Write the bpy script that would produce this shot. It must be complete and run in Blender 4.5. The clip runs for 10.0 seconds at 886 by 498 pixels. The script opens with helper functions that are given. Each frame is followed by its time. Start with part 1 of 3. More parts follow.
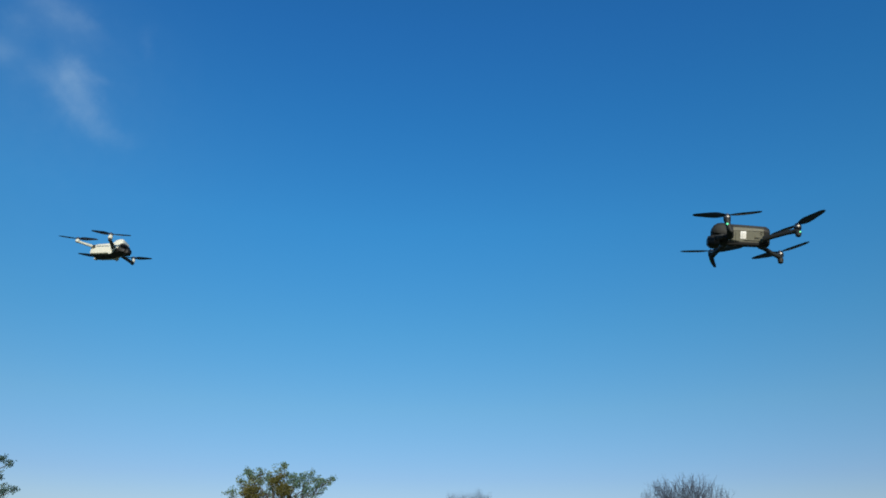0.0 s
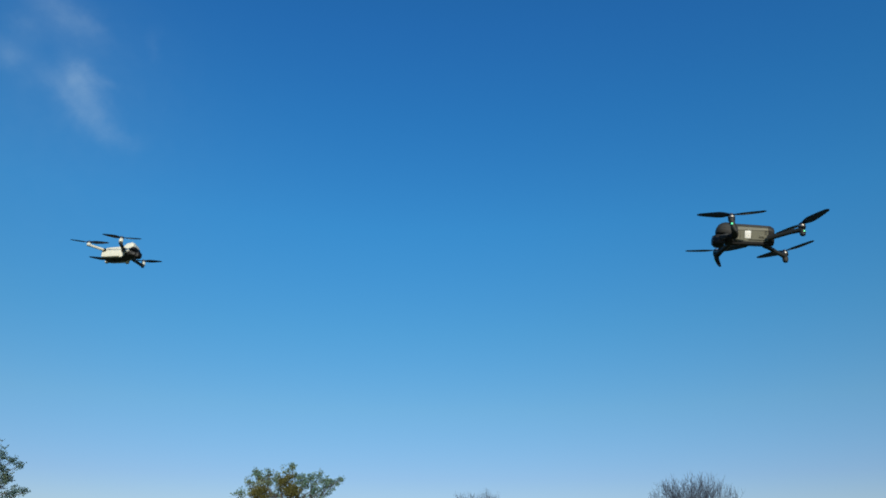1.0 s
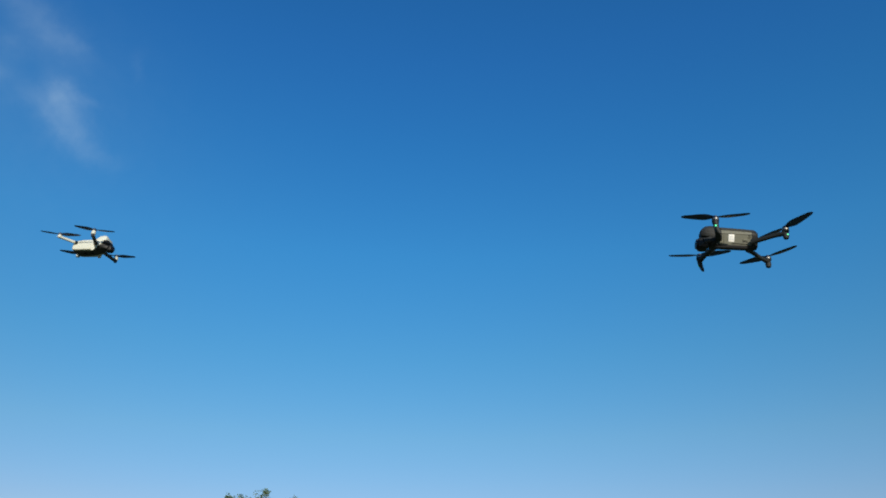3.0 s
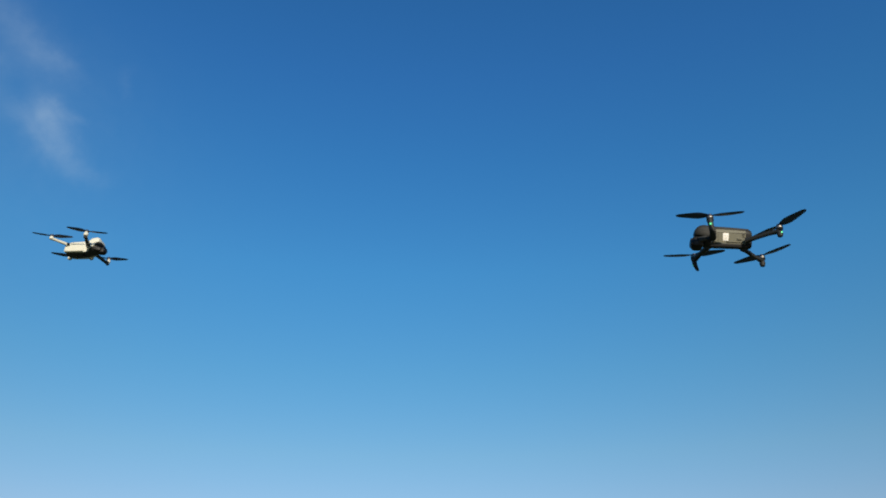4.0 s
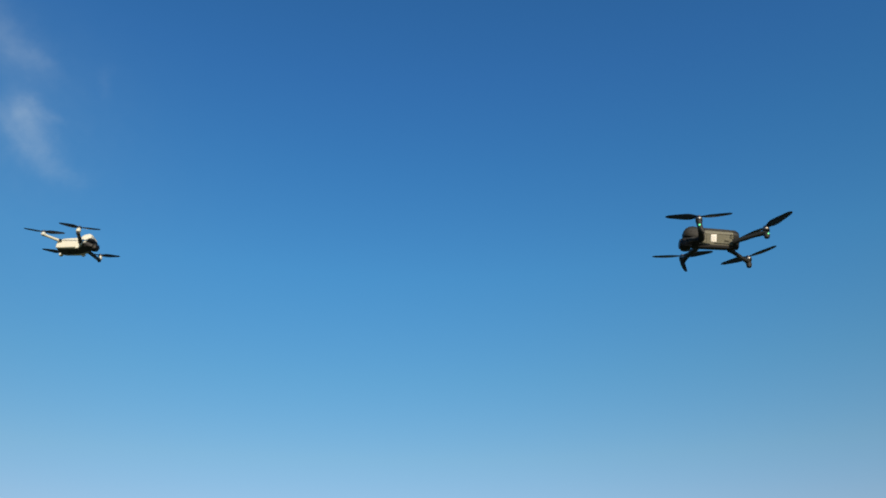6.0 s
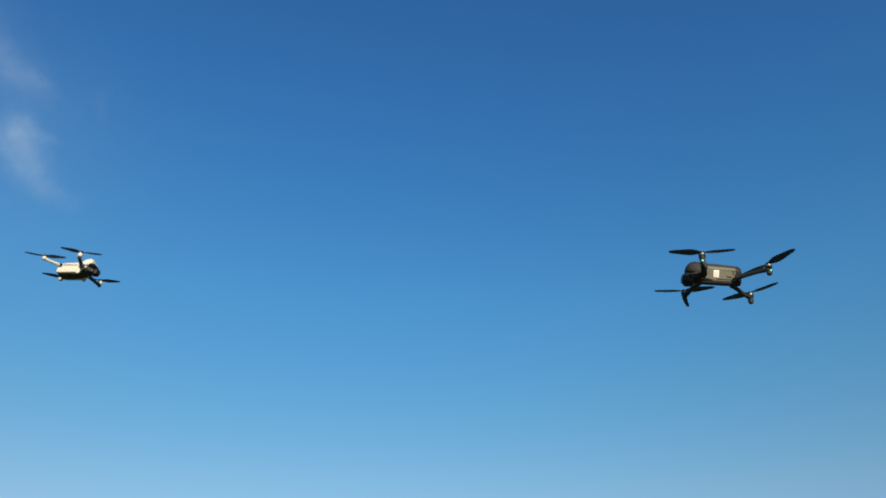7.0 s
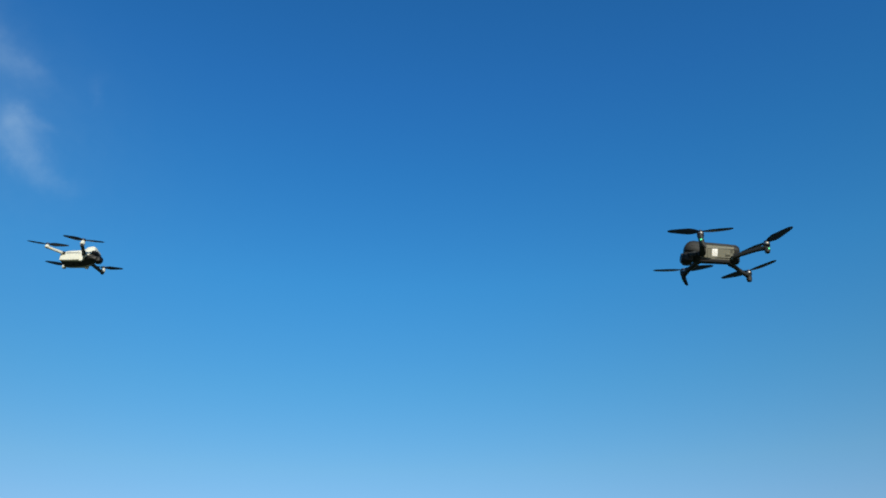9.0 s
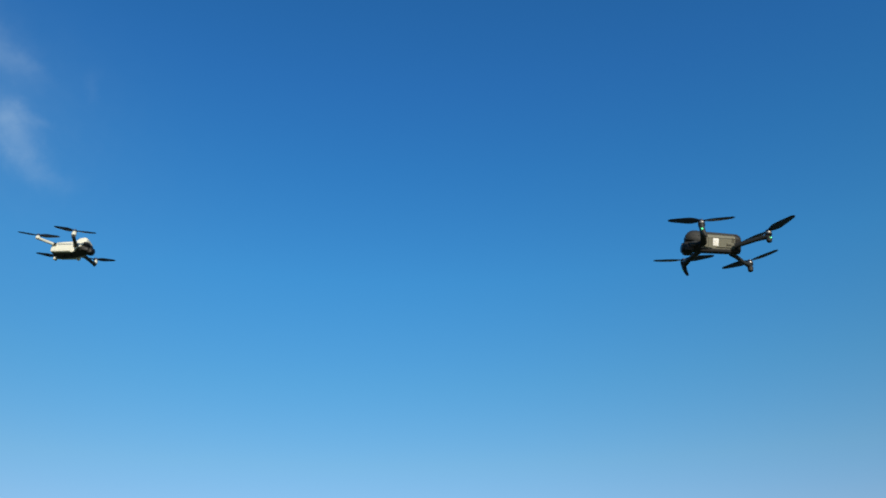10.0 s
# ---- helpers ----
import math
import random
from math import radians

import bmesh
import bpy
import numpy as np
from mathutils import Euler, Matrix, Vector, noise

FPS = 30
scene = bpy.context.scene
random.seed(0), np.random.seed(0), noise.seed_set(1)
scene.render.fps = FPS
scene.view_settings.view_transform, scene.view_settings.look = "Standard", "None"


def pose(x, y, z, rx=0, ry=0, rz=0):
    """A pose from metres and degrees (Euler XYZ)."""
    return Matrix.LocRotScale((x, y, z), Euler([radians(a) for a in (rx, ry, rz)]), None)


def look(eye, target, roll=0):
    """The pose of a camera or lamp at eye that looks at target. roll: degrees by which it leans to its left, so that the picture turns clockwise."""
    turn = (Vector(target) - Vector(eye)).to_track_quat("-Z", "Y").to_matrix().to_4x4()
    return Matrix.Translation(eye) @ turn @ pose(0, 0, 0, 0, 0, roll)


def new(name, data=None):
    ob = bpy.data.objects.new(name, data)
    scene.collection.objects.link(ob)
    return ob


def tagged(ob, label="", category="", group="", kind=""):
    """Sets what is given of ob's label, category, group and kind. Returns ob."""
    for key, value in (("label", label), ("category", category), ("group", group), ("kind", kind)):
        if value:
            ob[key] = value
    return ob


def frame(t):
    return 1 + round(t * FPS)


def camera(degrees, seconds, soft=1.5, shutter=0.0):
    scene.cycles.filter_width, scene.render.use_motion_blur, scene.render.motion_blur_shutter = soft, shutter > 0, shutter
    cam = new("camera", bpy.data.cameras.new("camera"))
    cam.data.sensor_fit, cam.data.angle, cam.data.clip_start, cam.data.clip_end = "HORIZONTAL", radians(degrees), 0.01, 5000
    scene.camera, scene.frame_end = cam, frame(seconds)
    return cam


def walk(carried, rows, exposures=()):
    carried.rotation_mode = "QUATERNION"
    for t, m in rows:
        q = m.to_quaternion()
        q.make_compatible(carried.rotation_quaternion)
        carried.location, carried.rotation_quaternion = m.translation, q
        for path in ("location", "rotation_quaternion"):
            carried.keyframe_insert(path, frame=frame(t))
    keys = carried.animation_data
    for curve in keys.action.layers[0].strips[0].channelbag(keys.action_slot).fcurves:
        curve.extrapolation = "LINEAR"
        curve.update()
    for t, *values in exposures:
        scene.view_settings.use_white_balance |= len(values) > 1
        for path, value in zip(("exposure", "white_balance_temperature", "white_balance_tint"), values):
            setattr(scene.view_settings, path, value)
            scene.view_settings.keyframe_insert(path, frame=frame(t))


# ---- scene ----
# camera: hand-held, looking up at two hovering drones
cam = camera(64, 10.0, soft=1.8)
ROWS = [  # seconds, x, y, z, turn to the left, tilt upwards, lean
    (0.0, 0.035, -0.093, 1.761, 2.414, 24.287, 0.481),
    (0.2, 0.034, -0.093, 1.760, 2.767, 24.315, 0.440),
    (0.5, 0.032, -0.096, 1.762, 3.020, 24.299, 0.338),
    (1.0, 0.036, -0.118, 1.754, 2.979, 24.301, 0.343),
    (1.5, 0.046, -0.107, 1.738, 3.017, 24.358, 0.641),
    (2.0, 0.044, -0.080, 1.716, 2.982, 24.577, 0.871),
    (2.2, 0.046, -0.062, 1.707, 2.885, 25.270, 1.290),
    (2.5, 0.046, -0.043, 1.701, 2.143, 25.376, 1.172),
    (2.7, 0.041, -0.037, 1.692, 1.641, 25.765, 0.978),
    (3.8, 0.010, -0.006, 1.635, 0.722, 27.612, 0.254),
    (4.0, 0.005, 0.001, 1.624, 0.315, 27.729, 0.057),
    (4.5, 0.000, -0.000, 1.600, 0.003, 27.978, 0.015),
    (5.0, -0.020, -0.015, 1.587, -0.727, 28.068, 0.125),
    (5.2, -0.024, -0.015, 1.588, -0.818, 28.052, 0.144),
    (6.3, -0.045, -0.014, 1.598, -1.510, 28.014, -0.341),
    (6.5, -0.049, -0.014, 1.600, -1.539, 28.289, -0.140),
    (7.0, -0.083, -0.018, 1.609, -2.043, 30.223, 0.349),
    (7.2, -0.080, -0.032, 1.604, -2.000, 31.566, 0.236),
    (7.5, -0.075, -0.054, 1.599, -1.849, 32.495, -0.125),
    (7.7, -0.075, -0.052, 1.596, -1.591, 32.373, -0.134),
    (8.0, -0.076, -0.044, 1.595, -1.692, 30.974, -0.220),
    (8.5, -0.076, -0.043, 1.598, -1.809, 29.323, -0.513),
    (9.0, -0.087, -0.034, 1.601, -2.095, 28.804, -0.482),
    (9.5, -0.099, -0.009, 1.604, -2.385, 28.892, -0.368),
    (10.0, -0.088, 0.011, 1.602, -2.374, 28.446, -0.768),
]


def hold(x, y, z, turn, tilt, lean):
    a, b = radians(turn), radians(tilt)
    way = Vector((-math.sin(a) * math.cos(b), math.cos(a) * math.cos(b), math.sin(b)))
    return look((x, y, z), Vector((x, y, z)) + way, lean)


walk(cam, [(t, hold(*row)) for t, *row in ROWS], exposures=[
    (0.0, 0.05, 6480, 10), (1.5, 0.05, 6500, 10), (2.5, 0.04, 6330, 10), (4.0, 0.13, 7150, 14), (5.0, 0.16, 7200, 14), (6.5, 0.20, 7650, 16),
    (7.5, 0.27, 7600, 15), (8.5, 0.18, 6650, 10.5), (9.5, 0.17, 6520, 10.5), (10.0, 0.18, 6750, 12)])

# ---- daylight: clear blue sky, low sun behind the camera ----
SUN_EL, SUN_AZ = 15.0, 168.0  # azimuth clockwise from +y

world = bpy.data.worlds.new("sky")
scene.world = world
world.use_nodes = True
wn, wl = world.node_tree.nodes, world.node_tree.links
wn.clear()


def wnode(kind, **values):
    n = wn.new(kind)
    for k, v in values.items():
        n.inputs[k].default_value = v
    return n


def wmath(op, a, b=None, clamp=False):
    n = wn.new("ShaderNodeMath")
    n.operation, n.use_clamp = op, clamp
    for i, v in enumerate((a, b)):
        if v is None:
            continue
        if isinstance(v, (int, float)):
            n.inputs[i].default_value = v
        else:
            wl.new(v, n.inputs[i])
    return n.outputs[0]


def wdot(v, axis):
    n = wn.new("ShaderNodeVectorMath")
    n.operation = "DOT_PRODUCT"
    wl.new(v, n.inputs[0])
    n.inputs[1].default_value = axis
    return n.outputs["Value"]


sky = wn.new("ShaderNodeTexSky")
sky.sky_type, sky.sun_disc = "NISHITA", False
sky.sun_elevation, sky.sun_rotation = radians(SUN_EL), radians(SUN_AZ)
sky.altitude, sky.air_density, sky.dust_density, sky.ozone_density = 100, 1.0, 0.3, 2.5
tone = wnode("ShaderNodeHueSaturation", Saturation=1.25, Value=1.0, Hue=0.5)
wl.new(sky.outputs[0], tone.inputs["Color"])
# clear air: deeper blue with height, a pale lilac haze low down
coord = wn.new("ShaderNodeTexCoord").outputs["Generated"]
air = wn.new("ShaderNodeValToRGB")
AIR = [(0.02, (0.76, 0.725, 0.965)), (0.11, (0.81, 0.805, 1.01)), (0.198, (0.91, 1.015, 1.055)), (0.302, (0.82, 1.19, 1.215)),
       (0.434, (0.73, 1.37, 1.475)), (0.569, (0.65, 1.36, 1.60)), (0.66, (0.66, 1.34, 1.68))]
while len(air.color_ramp.elements) < len(AIR):
    air.color_ramp.elements.new(0.5)
for e, (at, colour) in zip(air.color_ramp.elements, AIR):
    e.position, e.color = at, (*colour, 1)
wl.new(wdot(coord, (0, 0, 1)), air.inputs["Fac"])
clear = wn.new("ShaderNodeMix")
clear.data_type, clear.blend_type = "RGBA", "MULTIPLY"
clear.inputs["Factor"].default_value = 1.0
wl.new(tone.outputs[0], clear.inputs["A"])
wl.new(air.outputs["Color"], clear.inputs["B"])

# thin wisps of cloud in one part of the sky: a flat chart laid round that direction
CLOUD_TURN, CLOUD_TILT = 34.7, 31.1
ca, cb = radians(CLOUD_TURN), radians(CLOUD_TILT)
c_way = Vector((-math.sin(ca) * math.cos(cb), math.cos(ca) * math.cos(cb), math.sin(cb)))
c_right = Vector((math.cos(ca), math.sin(ca), 0))
c_up = c_right.cross(c_way)
depth = wmath("MAXIMUM", wdot(coord, c_way), 0.05)
cu = wmath("DIVIDE", wdot(coord, c_right), depth)
cv = wmath("DIVIDE", wdot(coord, c_up), depth)
flat = wn.new("ShaderNodeCombineXYZ")
wl.new(cu, flat.inputs[0])
wl.new(cv, flat.inputs[1])
# ragged edges: the chart is pushed about by noise before the wisps are laid on it
ragged = wnode("ShaderNodeTexNoise", Scale=42.0, Detail=5.0, Roughness=0.6)
wl.new(flat.outputs[0], ragged.inputs["Vector"])
sep = wn.new("ShaderNodeSeparateColor")
wl.new(ragged.outputs["Color"], sep.inputs[0])
wu = wmath("ADD", cu, wmath("MULTIPLY", wmath("SUBTRACT", sep.outputs[0], 0.5), 0.024))
wv = wmath("ADD", cv, wmath("MULTIPLY", wmath("SUBTRACT", sep.outputs[1], 0.5), 0.024))
WISPS = [  # right, up, half width, half height, lean in degrees, weight
    (-0.012, 0.038, 0.015, 0.017, 20, 0.60),
    (-0.003, 0.017, 0.0185, 0.026, 30, 0.62),
    (0.020, -0.003, 0.014, 0.020, 45, 0.42),
    (0.046, -0.023, 0.024, 0.010, 0, 0.26),
    (0.018, 0.040, 0.013, 0.006, 0, 0.28),
    (-0.039, 0.027, 0.020, 0.009, 15, 0.24),
    (-0.086, 0.040, 0.020, 0.014, -10, 0.44),
    (-0.055, 0.112, 0.045, 0.020, -27, 0.44),
    (-0.076, 0.076, 0.018, 0.014, 0, 0.26),
    (-0.016, 0.099, 0.022, 0.012, -20, 0.22),
    (0.062, 0.102, 0.007, 0.016, 10, 0.13),
    (-0.150, 0.150, 0.060, 0.030, 0, 0.45),
    (-0.030, 0.040, 0.100, 0.090, 20, 0.15),
    (-0.010, -0.070, 0.200, 0.130, 20, 0.07),
]
total = None
for u0, v0, hw, hh, lean, weight in WISPS:
    c, s = math.cos(radians(lean)), math.sin(radians(lean))
    du, dv = wmath("SUBTRACT", wu, u0), wmath("SUBTRACT", wv, v0)
    a = wmath("DIVIDE", wmath("ADD", wmath("MULTIPLY", du, c), wmath("MULTIPLY", dv, s)), hw)
    b = wmath("DIVIDE", wmath("SUBTRACT", wmath("MULTIPLY", dv, c), wmath("MULTIPLY", du, s)), hh)
    r2 = wmath("ADD", wmath("MULTIPLY", a, a), wmath("MULTIPLY", b, b))
    blob = wmath("MULTIPLY", wmath("POWER", 2.718, wmath("MULTIPLY", r2, -0.8)), weight)
    total = blob if total is None else wmath("ADD", total, blob)
grain = wnode("ShaderNodeTexNoise", Scale=38.0, Detail=4.0, Roughness=0.55)
wl.new(flat.outputs[0], grain.inputs["Vector"])
thin = wmath("MULTIPLY", total, wmath("ADD", 0.45, wmath("MULTIPLY", grain.outputs["Fac"], 1.05)))
cover = wmath("MULTIPLY", thin, 0.205, clamp=True)
veil = wn.new("ShaderNodeMix")
veil.data_type = "RGBA"
wl.new(cover, veil.inputs["Factor"])
wl.new(clear.outputs["Result"], veil.inputs["A"])
veil.inputs["B"].default_value = (5.2, 6.9, 8.0, 1)
back = wnode("ShaderNodeBackground", Strength=0.10)
wl.new(veil.outputs["Result"], back.inputs["Color"])
wout = wn.new("ShaderNodeOutputWorld")
wl.new(back.outputs[0], wout.inputs["Surface"])

sun_data = bpy.data.lights.new("sun", "SUN")
sun_data.energy, sun_data.angle, sun_data.color = 4.2, radians(0.5), (1.0, 0.93, 0.77)
sun = new("sun", sun_data)
sa, sb = radians(SUN_AZ), radians(SUN_EL)
sun_from = Vector((math.sin(sa) * math.cos(sb), math.cos(sa) * math.cos(sb), math.sin(sb)))
sun.matrix_world = look(sun_from * 50, (0, 0, 0))


# ---- materials ----
def material(name, colours, scale=40.0, rough=0.5, metal=0.0, bump=0.05, fine=400.0, spread=0.1, shine=0.5):
    """Base colour from two colours mixed by coarse noise, speckled by fine noise, with a fine relief."""
    m = bpy.data.materials.new(name)
    m.use_nodes = True
    n, l = m.node_tree.nodes, m.node_tree.links
    p = n["Principled BSDF"]
    where = n.new("ShaderNodeTexCoord")
    coarse, small, mix = n.new("ShaderNodeTexNoise"), n.new("ShaderNodeTexNoise"), n.new("ShaderNodeMix")
    coarse.inputs["Scale"].default_value, coarse.inputs["Detail"].default_value = scale, 6
    small.inputs["Scale"].default_value, small.inputs["Detail"].default_value = fine, 3
    l.new(where.outputs["Object"], coarse.inputs["Vector"])
    l.new(where.outputs["Object"], small.inputs["Vector"])
    mix.data_type = "RGBA"
    mix.inputs["A"].default_value, mix.inputs["B"].default_value = (*colours[0], 1), (*colours[1], 1)
    l.new(coarse.outputs["Fac"], mix.inputs["Factor"])
    hue = n.new("ShaderNodeHueSaturation")
    span = n.new("ShaderNodeMapRange")
    span.inputs["To Min"].default_value, span.inputs["To Max"].default_value = 1 - spread, 1 + spread
    l.new(small.outputs["Fac"], span.inputs["Value"])
    l.new(span.outputs["Result"], hue.inputs["Value"])
    l.new(mix.outputs["Result"], hue.inputs["Color"])
    l.new(hue.outputs["Color"], p.inputs["Base Color"])
    gloss = n.new("ShaderNodeMapRange")
    gloss.inputs["To Min"].default_value, gloss.inputs["To Max"].default_value = rough * 0.85, min(1, rough * 1.15)
    l.new(coarse.outputs["Fac"], gloss.inputs["Value"])
    l.new(gloss.outputs["Result"], p.inputs["Roughness"])
    p.inputs["Specular IOR Level"].default_value = shine
    p.inputs["Metallic"].default_value = metal
    relief = n.new("ShaderNodeBump")
    relief.inputs["Strength"].default_value, relief.inputs["Distance"].default_value = bump, 0.002
    l.new(small.outputs["Fac"], relief.inputs["Height"])
    l.new(relief.outputs["Normal"], p.inputs["Normal"])
    return m


def glow(name, colour, strength):
    m = bpy.data.materials.new(name)
    m.use_nodes = True
    p = m.node_tree.nodes["Principled BSDF"]
    p.inputs["Base Color"].default_value, p.inputs["Roughness"].default_value = (*colour, 1), 0.25
    p.inputs["Emission Color"].default_value, p.inputs["Emission Strength"].default_value = (*colour, 1), strength
    return m


GREY_SHELL = material("grey_shell", ((0.122, 0.121, 0.094), (0.165, 0.163, 0.127)), 30, 0.6, shine=0.22)
DARK_SHELL = material("dark_shell", ((0.020, 0.021, 0.021), (0.030, 0.031, 0.030)), 30, 0.62, shine=0.2)
ARM_GREY = material("arm_grey", ((0.017, 0.019, 0.019), (0.026, 0.028, 0.027)), 30, 0.55, shine=0.2)
BLACK = material("black_plastic", ((0.009, 0.0095, 0.010), (0.015, 0.0155, 0.016)), 50, 0.5, shine=0.2)
# black blades; sky light showing through their blur is put in as blue
BLADE = material("blade_plastic", ((0.016, 0.030, 0.070), (0.023, 0.042, 0.092)), 40, 0.45, shine=0.4)
GLASS_BLACK = material("lens_black", ((0.004, 0.004, 0.006), (0.007, 0.007, 0.009)), 50, 0.32, bump=0.0, shine=0.25)
METAL = material("motor_metal", ((0.2, 0.19, 0.18), (0.3, 0.29, 0.27)), 60, 0.45, metal=1.0)
PAPER = material("label_paper", ((0.74, 0.73, 0.7), (0.82, 0.81, 0.78)), 60, 0.6)
INK = material("label_ink", ((0.55, 0.55, 0.54), (0.6, 0.6, 0.59)), 60, 0.6)
PALE_SHELL = material("pale_shell", ((0.52, 0.525, 0.455), (0.60, 0.605, 0.53)), 30, 0.5, shine=0.35)
# light grey front arms, darkened: the shade on them is put into the colour
SHADED_ARM = material("shaded_arm", ((0.045, 0.047, 0.045), (0.068, 0.070, 0.066)), 30, 0.55, shine=0.25)
SMOKE_SHELL = material("smoke_shell", ((0.020, 0.020, 0.021), (0.032, 0.032, 0.032)), 30, 0.5, shine=0.3)
GREEN_LED = glow("green_led", (0.05, 0.8, 0.35), 0.35)
BARK = material("bark", ((0.048, 0.044, 0.038), (0.084, 0.078, 0.068)), 3, 0.9, bump=0.6, fine=25, spread=0.3)
# the blue of distant haze is mixed into the twigs' colour
TWIG = material("twig", ((0.042, 0.055, 0.080), (0.075, 0.092, 0.12)), 3, 0.9, bump=0.3, fine=30, spread=0.3)
GRASS = material("grass", ((0.065, 0.095, 0.032), (0.11, 0.12, 0.05)), 0.15, 0.95, bump=0.8, fine=14, spread=0.45)


def leaf_material(name, low, high, dry):
    """Leaves that differ one from another, green to dry, with a little light coming through."""
    m = bpy.data.materials.new(name)
    m.use_nodes = True
    n, l = m.node_tree.nodes, m.node_tree.links
    p = n["Principled BSDF"]
    geo, where, patch = n.new("ShaderNodeNewGeometry"), n.new("ShaderNodeTexCoord"), n.new("ShaderNodeTexNoise")
    patch.inputs["Scale"].default_value, patch.inputs["Detail"].default_value = 0.55, 3
    l.new(where.outputs["Object"], patch.inputs["Vector"])
    one, two, ramp = n.new("ShaderNodeMix"), n.new("ShaderNodeMix"), n.new("ShaderNodeMapRange")
    one.data_type = two.data_type = "RGBA"
    one.inputs["A"].default_value, one.inputs["B"].default_value = (*low, 1), (*high, 1)
    two.inputs["B"].default_value = (*dry, 1)
    l.new(geo.outputs["Random Per Island"], one.inputs["Factor"])
    ramp.inputs["From Min"].default_value, ramp.inputs["From Max"].default_value = 0.50, 0.66
    l.new(patch.outputs["Fac"], ramp.inputs["Value"])
    l.new(one.outputs["Result"], two.inputs["A"])
    l.new(ramp.outputs["Result"], two.inputs["Factor"])
    l.new(two.outputs["Result"], p.inputs["Base Color"])
    p.inputs["Roughness"].default_value = 0.6
    thin_leaf, both = n.new("ShaderNodeBsdfTranslucent"), n.new("ShaderNodeMixShader")
    l.new(two.outputs["Result"], thin_leaf.inputs["Color"])
    both.inputs[0].default_value = 0.3
    l.new(p.outputs[0], both.inputs[1])
    l.new(thin_leaf.outputs[0], both.inputs[2])
    l.new(both.outputs[0], n["Material Output"].inputs["Surface"])
    return m


# blue-green low tone: skylight on the shaded clumps painted into the leaves
OLIVE_LEAF = leaf_material("olive_leaf", (0.062, 0.150, 0.135), (0.165, 0.250, 0.145), (0.20, 0.215, 0.075))
# greens shifted to blue-grey: distance haze put into the leaf colour
GREEN_LEAF = leaf_material("green_leaf", (0.046, 0.108, 0.112), (0.095, 0.165, 0.150), (0.15, 0.175, 0.07))
BROWN_LEAF = leaf_material("brown_leaf", (0.075, 0.074, 0.014), (0.13, 0.125, 0.028), (0.12, 0.098, 0.018))


# ---- mesh helpers ----
def part(name, bm, material_, parent=None, label=""):
    """Links a bmesh as one mesh object, under a thing or a part where one is given."""
    bmesh.ops.recalc_face_normals(bm, faces=bm.faces)
    me = bpy.data.meshes.new(name)
    bm.to_mesh(me)
    bm.free()
    me.polygons.foreach_set("use_smooth", [True] * len(me.polygons))
    me.set_sharp_from_angle(angle=radians(38))
    me.materials.append(material_)
    ob = new(name, me)
    ob.parent = parent
    if label:
        tagged(ob, label)
    return ob


def rings(bm, loops):
    """Skins loops of points one after another and closes both ends."""
    rows = [[bm.verts.new(p) for p in loop] for loop in loops]
    k = len(rows[0])
    for a, b in zip(rows, rows[1:]):
        for i in range(k):
            bm.faces.new((a[i], a[(i + 1) % k], b[(i + 1) % k], b[i]))
    bm.faces.new(rows[0][::-1])
    bm.faces.new(rows[-1])
    return bm


def hull_loop(x, half, top, waist, bottom, keel, shoulder=0.84, low=0.4):
    """One cross-section of a fuselage: flat flank, sloping shoulder, drawn in to the keel's width below; corners rounded."""
    flank_low = waist + (bottom - waist) * low
    right = [(0, top), (half * shoulder, top), (half, top + (waist - top) * 0.45), (half, flank_low), (keel, bottom), (0, bottom)]
    loop = right[:-1] + [(-y, z) for y, z in right[:0:-1]]
    for cut in (0.12, 0.25):
        soft = []
        for (ya, za), (yb, zb) in zip(loop, loop[1:] + loop[:1]):
            soft.append((ya + (yb - ya) * cut, za + (zb - za) * cut))
            soft.append((yb + (ya - yb) * cut, zb + (za - zb) * cut))
        loop = soft
    return [(x, y, z) for y, z in loop]


def hull(sections, shoulder=0.84, low=0.4):
    return rings(bmesh.new(), [hull_loop(*s, shoulder=shoulder, low=low) for s in sections])


def sweep(points, radii, count=12, power=2.4, up=(0, 0, 1)):
    """A limb through the points, with a (half width, half height) at each."""
    pts = [Vector(p) for p in points]
    loops = []
    for i, p in enumerate(pts):
        t = (pts[min(i + 1, len(pts) - 1)] - pts[max(i - 1, 0)]).normalized()
        side = t.cross(Vector(up)).normalized()
        over = side.cross(t)
        w, h = radii[i]
        loop = []
        for j in range(count):
            a = 2 * math.pi * j / count
            c, s = math.cos(a), math.sin(a)
            loop.append(p + side * (w * math.copysign(abs(c) ** (2 / power), c)) + over * (h * math.copysign(abs(s) ** (2 / power), s)))
        loops.append(loop)
    return rings(bmesh.new(), loops)


def turned(profile, at=(0, 0, 0), axis="z", count=20):
    """A turned solid: (radius, height) along an axis."""
    loops = []
    for r, h in profile:
        loop = []
        for j in range(count):
            a = 2 * math.pi * j / count
            c, s = r * math.cos(a), r * math.sin(a)
            d = {"z": (c, s, h), "x": (h, c, s), "y": (c, h, s)}[axis]
            loop.append(Vector(at) + Vector(d))
        loops.append(loop)
    return rings(bmesh.new(), loops)


def block(size, at=(0, 0, 0), bevel=0.002, turn=(0, 0, 0)):
    bm = bmesh.new()
    bmesh.ops.create_cube(bm, size=1, matrix=Matrix.Diagonal((*size, 1)))
    if bevel:
        bmesh.ops.bevel(bm, geom=bm.edges[:], offset=bevel, segments=2, affect="EDGES", profile=0.5)
    bmesh.ops.transform(bm, matrix=pose(*at, *turn), verts=bm.verts[:])
    return bm


